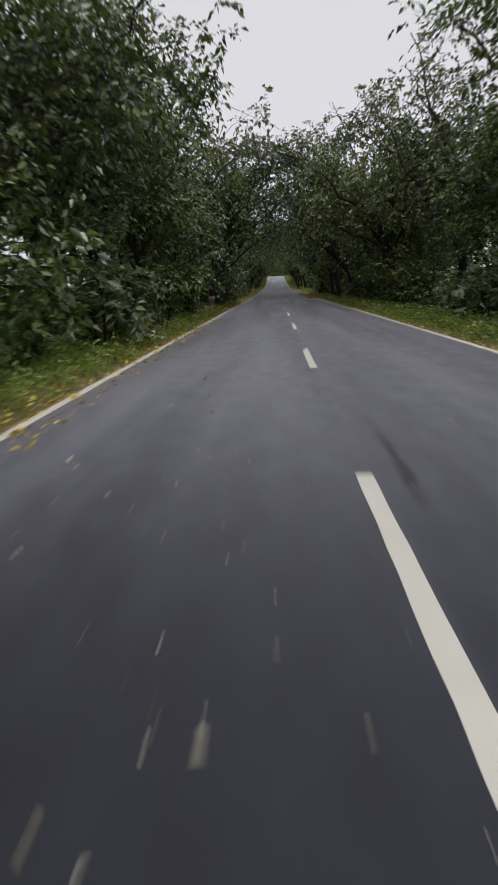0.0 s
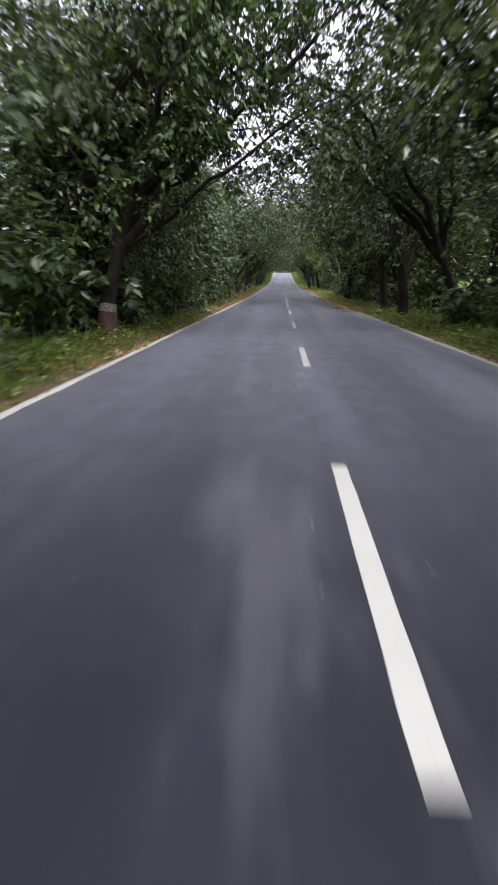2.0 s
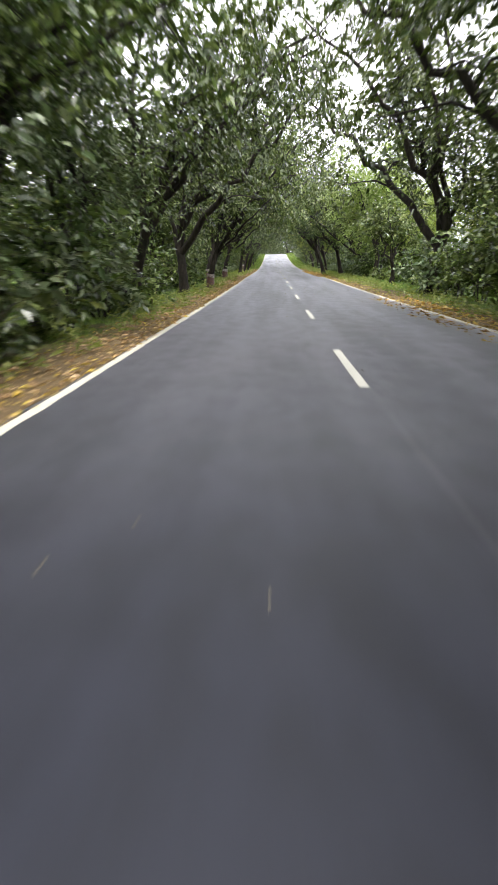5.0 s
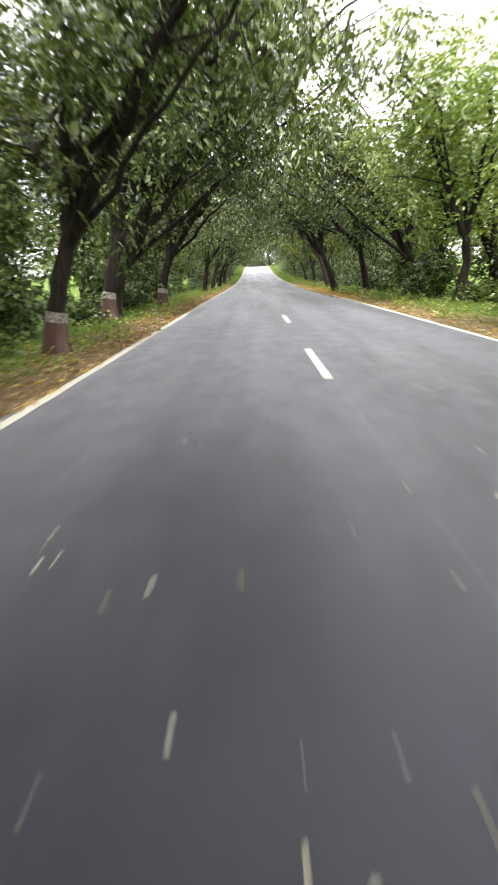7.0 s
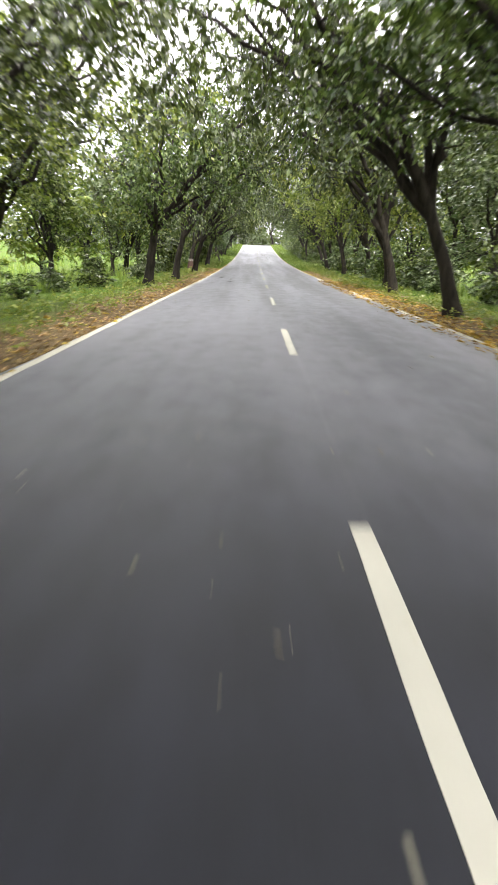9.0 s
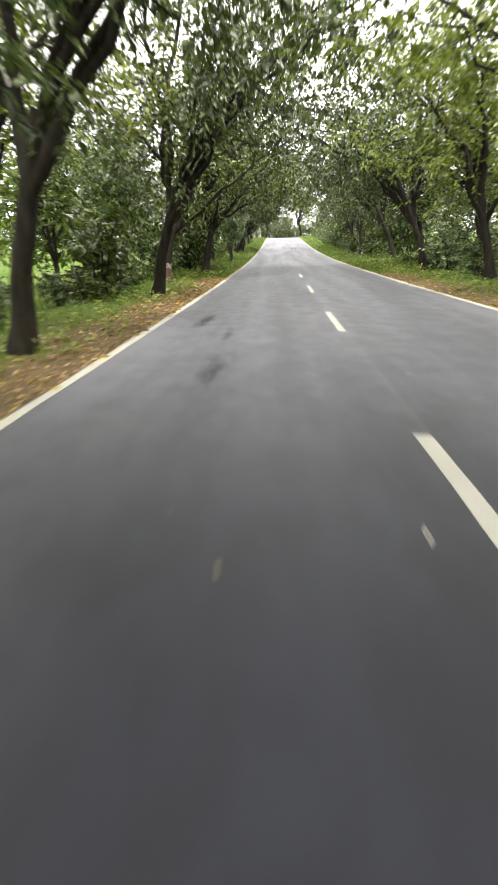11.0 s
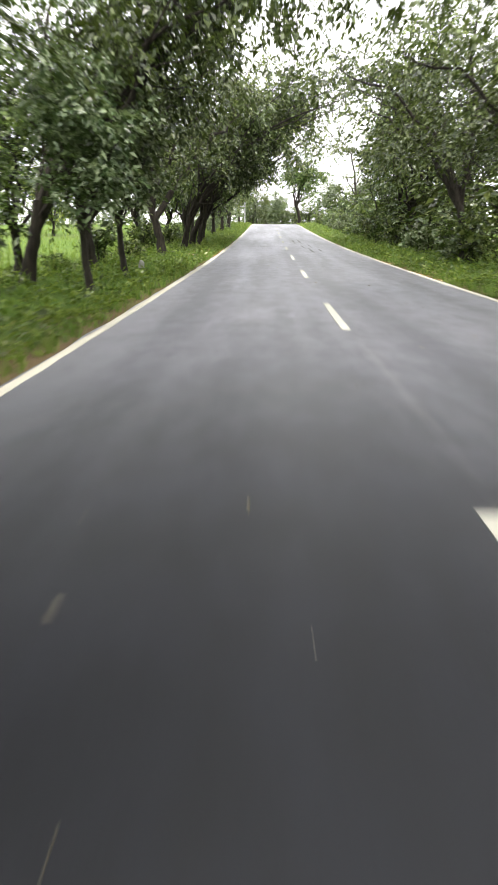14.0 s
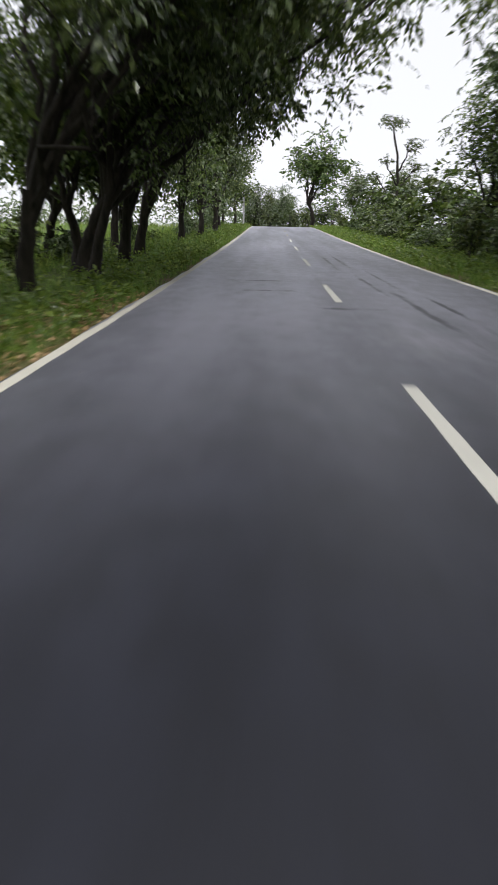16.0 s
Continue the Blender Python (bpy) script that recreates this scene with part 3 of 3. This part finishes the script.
for k, x, y, turn, size in ((1, -6.6, 206.3, 80, 0.95), (1, -8.5, 209.2, 200, 1.0), (0, -4.95, 179.5, 100, 0.7), (0, -5.2, 183.6, 100, 0.75), (1, 6.4, 94.6, 60, 0.85), (0, -6.5, 207.8, 10, 0.9), (1, -7.9, 198.6, 30, 1.0)):
    plant(young[k], x, y, turn, size)
for x0, y0, y1, step in ((-12.5, 84, 172, 8.0), (-24.0, 176, 240, 26.0), (13.0, 92, 176, 9.0)):
    y = y0
    while y < y1:
        plant(bright, x0 + around(-1.5, 1.5), y, around(0, 360), around(0.75, 1.25))
        y += step * around(0.7, 1.3)
# leafy trees that form the walls of the wood
for kinds, x0, y0, y1, step, big in (
    (leafy, -7.2, -6, 12, 6.5, 1.0), ((leafy[1], leafy[1]), -6.9, 40, 78, 5.0, 1.18), (leafy, -8.8, 84, 112, 8.5, 1.0), (leafy, -10.0, 116, 168, 10.0, 0.85), (leafy, 8.8, -8, 36, 7.0, 1.0), (leafy, 8.4, 38, 84, 7.5, 1.1), (leafy, 9.2, 116, 164, 8.0, 1.0),
    (wood, -11.6, -6, 84, 9.5, 1.05), (wood, 12.0, 0, 76, 9.5, 1.05)
):
    y = y0
    while y < y1:
        plant(kinds[int(rng.integers(2))], x0 + around(-0.7, 0.7), y, around(0, 360), big * around(0.85, 1.1))
        y += step * around(0.8, 1.2)
for k, x, y, size in ((1, -6.8, 15.5, 1.2), (0, -6.6, 21.5, 1.25), (1, -6.5, 27.0, 1.2), (0, 6.9, 31.5, 1.15), (1, 7.1, 36.0, 1.1), (0, -7.0, 176.0, 0.95), (0, -8.4, 183.8, 0.85), (0, -7.9, 96.5, 1.0), (0, -7.4, 114.5, 1.0), (1, -8.2, 38.6, 1.0), (0, -9.0, 159.5, 0.9), (1, -9.2, 165.5, 0.95), (0, 6.9, 58.0, 1.3), (0, 7.2, 64.5, 1.3), (0, 7.4, 71.0, 1.25), (1, -6.4, 61.5, 1.1), (1, -6.6, 66.0, 1.05)):
    plant(leafy[k], x, y, around(0, 360), size)
plant(leafy[0], -8.0, 32.6, 40, 0.95)
for x, y, size in ((10.4, 59.0, 1.1), (10.6, 67.0, 1.1), (10.8, 75.0, 1.0)):
    plant(wood[0], x, y, around(0, 360), size)
plant(leafy[1], -6.5, 39.6, 200, 0.95)
for k, x, y, size in ((1, -3.6, 300.0, 1.0), (0, -1.6, 302.0, 0.95), (1, 0.4, 299.0, 0.95), (0, 2.2, 302.5, 0.85), (1, -5.6, 305.0, 1.05)):
    plant(leafy[k], x, y, around(0, 360), size)
for x, y, size in ((5.6, 299, 0.7), (9.5, 294, 0.8), (-9.8, 272, 0.85), (16, 282, 0.9), (15, 186, 0.8), (16, 200, 0.9), (14, 226, 0.6)):
    plant(wood[int(rng.integers(2))], x, y, around(0, 360), size)
for k, x, y, size in ((0, 7.7, 203.5, 1.45), (1, 8.3, 210, 1.3), (0, 8.6, 217, 1.0), (0, -8.5, 219, 0.95), (0, -6.4, 224, 1.15), (1, -6.2, 231, 1.3), (0, -6.1, 240, 1.35), (1, -6.6, 250, 1.1), (0, -7.2, 262, 0.9), (0, -7.7, 90.5, 0.95)):
    plant(leafy[k], x, y, around(0, 360), size)
for x, y, size in ((7.2, 106.0, 1.35), (9.2, 100.5, 1.05), (10.4, 183, 0.7), (-13, 176, 0.6)):
    plant(lime, x, y, around(0, 360), size)
for k, x, y, size in ((1, 4.6, 273.5, 1.95), (0, 9.2, 266, 0.95), (1, -6.2, 270, 1.2)):
    plant(young[k], x, y, around(0, 360), size)

# ---- shrubs ----
for kinds, side, x0, y0, y1, step, big in ((shrub, -1, 5.5, 2, 78, 2.0, 1.15), (shrub, -1, 6.6, 82, 116, 2.6, 0.85), (shrub, -1, 6.9, 117, 148, 3.8, 0.65), (shrub, -1, 7.2, 149, 172, 1.9, 0.95), (shrub, 1, 6.2, -2, 84, 2.6, 1.0), (shrub, 1, 6.9, 86, 175, 3.2, 0.85), (hedge, 1, 10.5, 66, 175, 6.0, 0.9), (shrub, 1, 6.9, 176, 264, 2.6, 0.95), (hedge, 1, 9.0, 176, 262, 4.6, 1.5), (shrub, -1, 7.4, 180, 262, 4.6, 0.65)):
    y = y0
    while y < y1:
        if side < 0 and 31.5 < y < 37.0:
            y = 37.0  # the painted trunk stands free here
        plant(kinds[int(rng.integers(len(kinds)))], side * (x0 + around(-0.3, 0.9)), y, around(0, 360), big * around(0.75, 1.25))
        y += step * around(0.6, 1.4)
for x, y, size in ((-1.6, 295, 1.3), (0.6, 294, 1.3), (2.6, 292, 1.3), (4.6, 286, 1.2), (6.6, 280, 1.2), (-4.6, 299, 1.5)):
    plant(hedge[1], x, y, around(0, 360), size)
for x, y, size in ((-6.6, 30.5, 0.9), (-7.0, 33.0, 1.1), (-6.9, 35.4, 1.0), (-6.3, 38.0, 0.8), (-7.6, 28.0, 1.1), (-8.6, 36.5, 1.3), (-6.6, 167.6, 1.3), (-7.0, 169.4, 1.5), (-6.4, 171.0, 1.2)):
    plant(shrub[1], x, y, around(0, 360), size * 1.2)

plant(leafy[1], -6.7, 44.2, 100, 1.25)
plant(leafy[0], -6.9, 49.5, 220, 1.2)

# ---- the crooked tree with the flat top ----
def crooked_tree(seed):
    """A bare crooked trunk; each limb ends in a clump of leaves of its own, the highest one flat."""
    rng = np.random.default_rng(seed)
    root = tagged(new("flat_topped_tree"), "crooked tree with bare limbs and a small flat top", "tree", "young trees")
    line = np.array(((0, 0, -0.3), (0.12, 0, 1.4), (-0.08, 0.1, 2.8), (0.1, 0, 4.1), (-0.12, 0.1, 5.4), (-0.3, 0, 6.8), (-0.75, 0, 8.2), (-0.95, 0, 9.1)), float)
    child("trunk", mesh("trunk", *tube(line, np.linspace(0.2, 0.07, len(line)), 9, rng, 0.4, 0.08), BARK, True), root)
    clumps = [((-1.1, 0, 9.5), (1.5, 1.2, 0.4), 46)]
    for start, bend, end, size, n in ((3, (0.9, 0.2, 4.6), (1.9, 0.3, 6.0), (0.9, 0.8, 0.6), 20), (4, (0.5, -0.3, 6.6), (1.0, -0.3, 7.7), (1.0, 0.9, 0.7), 26), (2, (-1.0, 0.2, 3.4), (-2.1, 0.2, 5.0), (0.6, 0.6, 0.4), 10), (3, (-0.9, -0.4, 5.2), (-1.5, -0.5, 6.3), (0.6, 0.6, 0.45), 10), (2, (0.9, 0.5, 3.0), (1.9, 0.6, 4.0), (0.9, 0.8, 0.7), 18)):
        pts = bezier(line[start], np.array(bend), np.array(end), 8)
        pts[1:-1] += rng.normal(0, 0.07, (6, 3))
        pieces = [tube(pts, np.linspace(0.1, 0.03, 8), 6, rng)]
        for _ in range(5):
            tip = np.array(end) + rng.normal(0, 0.6, 3) * size
            pieces.append(tube(bezier(pts[5], (pts[6] + tip) / 2, tip, 4), np.linspace(0.035, 0.01, 4), 4, rng))
        child("limb", mesh("limb", *joined(pieces), BARK, True), root)
        clumps.append((end, size, n))
    centres = np.concatenate([np.array(c) + rng.normal(0, 0.42, (n, 3)) * r for c, r, n in clumps])
    child("crown", mesh("crown", *leaves(centres, 0.22, 30, 0.16, rng, 0.2), LEAF_DARK), root)
    return root


plant(crooked_tree(95), 10.6, 248.0, 10, 1.0)
plant(young[0], 12.4, 252.5, 70, 0.9)

# ---- grass, weeds and fallen leaves ----
def grass(name, count, spots, tall, rng, mat, label):
    """Tufts of single bent blades; spots gives x and y of that many tufts."""
    x, y = spots(count)
    per = 7
    n = count * per
    x, y = np.repeat(x, per) + rng.normal(0, 0.05, n), np.repeat(y, per) + rng.normal(0, 0.05, n)
    h = np.repeat(tall(count), per) * rng.uniform(0.5, 1.2, n)
    az = rng.uniform(0, 6.283, n)
    lean = rng.uniform(0.1, 0.7, n) * h
    base = np.stack((x, y, ground_height(x, y) - 0.01), 1)
    side = np.stack((np.cos(az), np.sin(az), np.zeros(n)), 1) * (0.006 + 0.02 * h)[:, None]
    tip = base + np.stack((-np.sin(az) * lean, np.cos(az) * lean, h), 1)
    v = np.stack((base - side, base + side, tip), 1).reshape(-1, 3)
    return tagged(new(name, mesh(name, v, np.arange(n * 3).reshape(-1, 3), mat)), label, "grass", kind="stuff")


def beside(near, far, y0, y1, sides=(-1, 1), power=1.0):
    def spots(n):
        return rng.choice(sides, n) * (near + (far - near) * rng.uniform(0, 1, n) ** power), rng.uniform(y0, y1, n)
    return spots


grass("verge_grass", 11000, beside(4.45, 7.0, -6, 170, power=0.75), lambda n: rng.uniform(0.06, 0.22, n), rng, BLADES, "thin green grass on the shaded road verge")
grass("verge_grass", 5000, beside(3.85, 6.0, -4, 52, power=1.1), lambda n: rng.uniform(0.05, 0.2, n), rng, BLADES, "short green grass reaching the edge line")
grass("field_grass", 14000, beside(3.8, 12.0, 160, 260, power=1.6), lambda n: rng.uniform(0.1, 0.34, n), rng, BLADES, "lush green grass on the open road verge")
grass("far_grass", 10000, beside(7.5, 36, 20, 276, power=1.7), lambda n: rng.uniform(0.3, 0.8, n), rng, BLADES, "tall green grass of the open fields behind the trees")


def weeds(name, count, spots, size, mat, label):
    x, y = spots(count)
    c = np.stack((x, y, ground_height(x, y) + 0.1), 1)
    v, f = leaves(c, 0.13, 16, size, rng, -0.15, 0.9, run=4)
    v[:, 2] = np.maximum(v[:, 2], ground_height(v[:, 0], v[:, 1]) + 0.01)
    return tagged(new(name, mesh(name, v, f, mat)), label, "weeds", kind="stuff")


weeds("verge_weeds", 1500, beside(4.15, 6.2, -4, 175), 0.14, LEAF_LIME, "small broad-leaved weeds along the shaded verge")
weeds("verge_weeds", 900, beside(3.95, 5.8, -2, 50), 0.12, LEAF_LIGHT, "small light green weeds beside the edge line")
weeds("meadow_weeds", 3600, beside(4.0, 9, 160, 270, power=1.5), 0.16, LEAF_LIGHT, "light green weeds in the grass of the verge")


def litter(name, n, spots, size, mat, label):
    """Curled leaves lying flat."""
    x, y = spots(n)
    z = np.where(np.abs(x) < HALF, 0.006 + rise(y), ground_height(x, y) + 0.015)
    az, curl = rng.uniform(0, 6.283, n), rng.uniform(0.0, 0.35, n)
    L = size * np.clip(rng.lognormal(-0.1, 0.42, n), 0.4, 2.4)
    d = np.stack((np.cos(az), np.sin(az), rng.normal(0, 0.12, n)), 1)
    s = np.stack((-np.sin(az), np.cos(az), rng.normal(0, 0.2, n)), 1)
    p = np.stack((x, y, z), 1)
    L = L[:, None]
    up = np.zeros((n, 3))
    up[:, 2] = curl * L[:, 0]
    v = np.stack((p, p + d * L * 0.5 + s * L * 0.2 + up, p + d * L, p + d * L * 0.5 - s * L * 0.2 + up * 0.6), 1)
    low = v[:, :, 2].min(axis=1) - z
    v[:, :, 2] -= np.minimum(low, 0)[:, None]
    b = np.arange(n)[:, None] * 4
    f = np.concatenate((b + (0, 1, 2), b + (0, 2, 3)), 1).reshape(-1, 3)
    return tagged(new(name, mesh(name, v.reshape(-1, 3), f, mat)), label, "fallen leaves", kind="stuff")


def strewn(x0, x1, y0, y1, power=1.0):
    def spots(n):
        return x0 + (x1 - x0) * rng.uniform(0, 1, n) ** power, rng.uniform(y0, y1, n)
    return spots


litter("verge_leaf_litter", 16000, beside(3.62, 5.2, -6, 172, power=1.5), 0.075, FALLEN, "brown and yellow fallen leaves along the verge")
litter("dry_leaf_litter", 14000, strewn(-3.66, -5.2, 30, 168, 1.3), 0.085, DRY, "tan dry leaves covering the soil beside the edge line")
litter("dry_leaf_litter", 3500, strewn(3.66, 4.8, -6, 140, 1.4), 0.085, DRY, "tan dry leaves covering the soil beside the edge line")
litter("road_leaves", 620, strewn(-3.4, 3.4, -4, 200), 0.036, FALLEN_PALE, "pale fallen leaves scattered over the asphalt")
litter("road_leaves", 420, strewn(-3.2, 3.2, 84, 112), 0.042, FALLEN_PALE, "pale fallen leaves scattered over the asphalt")
litter("kerbside_leaves", 1100, strewn(-3.7, 0.4, -4, 20, 2.8), 0.04, FALLEN_PALE, "pale fallen leaves gathered on the damp asphalt")
litter("dry_leaf_litter", 1500, strewn(-5.1, -3.68, 194, 202), 0.085, DRY, "tan dry leaves and straw on the grass verge")
litter("verge_leaf_litter", 900, strewn(3.66, 4.9, 183, 194, 1.2), 0.08, DRY, "tan dry leaves beside the edge line")
litter("yellow_leaves", 2600, strewn(4.5, 2.8, 50, 82, 1.5), 0.1, FALLEN, "yellow fallen leaves along the edge line")
litter("yellow_leaves", 3400, strewn(5.0, 3.1, 112, 142, 1.1), 0.1, FALLEN, "yellow fallen leaves along the edge line")
litter("yellow_leaves", 1700, strewn(-4.9, -3.1, -2, 22, 0.8), 0.07, FALLEN, "yellow fallen leaves along the edge line")


# ---- far woods beyond the fields ----
def far_woods(name, places, label):
    c = []
    for x, y, size in places:
        k = int(26 * size)
        c.append(np.array((x, y, 3.6 * size + rise(y))) + unit(rng.normal(0, 1, (k, 3))) * np.array((4.0, 4.0, 3.4)) * size * rng.uniform(0.4, 1.0, (k, 1)))
    c = np.concatenate(c)
    c[:, 2] = np.maximum(c[:, 2], rise(c[:, 1]) + 0.3)
    v, f = leaves(c, 0.8, 7, 0.9, rng, 0.2, 0.6, wide=0.6, run=7)
    v[:, 2] = np.maximum(v[:, 2], rise(v[:, 1]) - 0.3)
    return tagged(new(name, mesh(name, v, f, LEAF_GREY)), label, "woods", kind="stuff")


belt = [(side * around(62, 120), around(60, 420), around(0.9, 1.6)) for side in (-1, 1) for _ in range(60)]
belt += [(around(-90, 90), around(345, 420), around(1.1, 1.9)) for _ in range(60)]
far_woods("far_woods", belt, "hazy green woods far beyond the open fields")


# ---- small things on the verge ----
def stone(name, seed, size, mat, label):
    bm = bmesh.new()
    bmesh.ops.create_icosphere(bm, subdivisions=2, radius=1.0)
    for vert in bm.verts:
        k = 1 + 0.22 * noise.noise(vert.co * 1.4 + Vector((seed, 0, 0)))
        vert.co = Vector((vert.co.x * size[0], vert.co.y * size[1], vert.co.z * size[2])) * k
    me = bpy.data.meshes.new(name)
    bm.to_mesh(me)
    bm.free()
    me.materials.append(mat)
    return tagged(new(name, me), label, "stone", "verge stones")


for seed, x, y, size in ((3, 5.75, 38.2, (0.16, 0.13, 0.2)), (7, 4.75, 51.2, (0.22, 0.16, 0.12)), (9, -5.6, 187.5, (0.12, 0.1, 0.22))):
    stone("verge_stone", seed, size, CONCRETE, "pale weathered stone lying on the grassy verge").location = (x, y, float(ground_height(x, y)) + 0.05)

pole = tagged(new("power_pole"), "slim pale concrete pole beside the far road", "pole")
pole.location = (-5.7, 284, float(ground_height(-5.7, 284)) - 0.2)
prng = np.random.default_rng(4)
child("shaft", mesh("shaft", *tube([(0, 0, z) for z in np.linspace(0, 8.2, 8)], np.linspace(0.14, 0.09, 8), 8, prng, 0.0, 0.0), CONCRETE, True), pole)
bm = bmesh.new()
bmesh.ops.create_cube(bm, size=1.0, matrix=Matrix.Translation((0, 0, 7.7)) @ Matrix.Diagonal((1.5, 0.09, 0.09, 1)))
bmesh.ops.bevel(bm, geom=bm.edges[:], offset=0.012, segments=1, affect="EDGES")
arm = bpy.data.meshes.new("cross_arm")
bm.to_mesh(arm)
bm.free()
arm.materials.append(CONCRETE)
child("cross_arm", arm, pole)
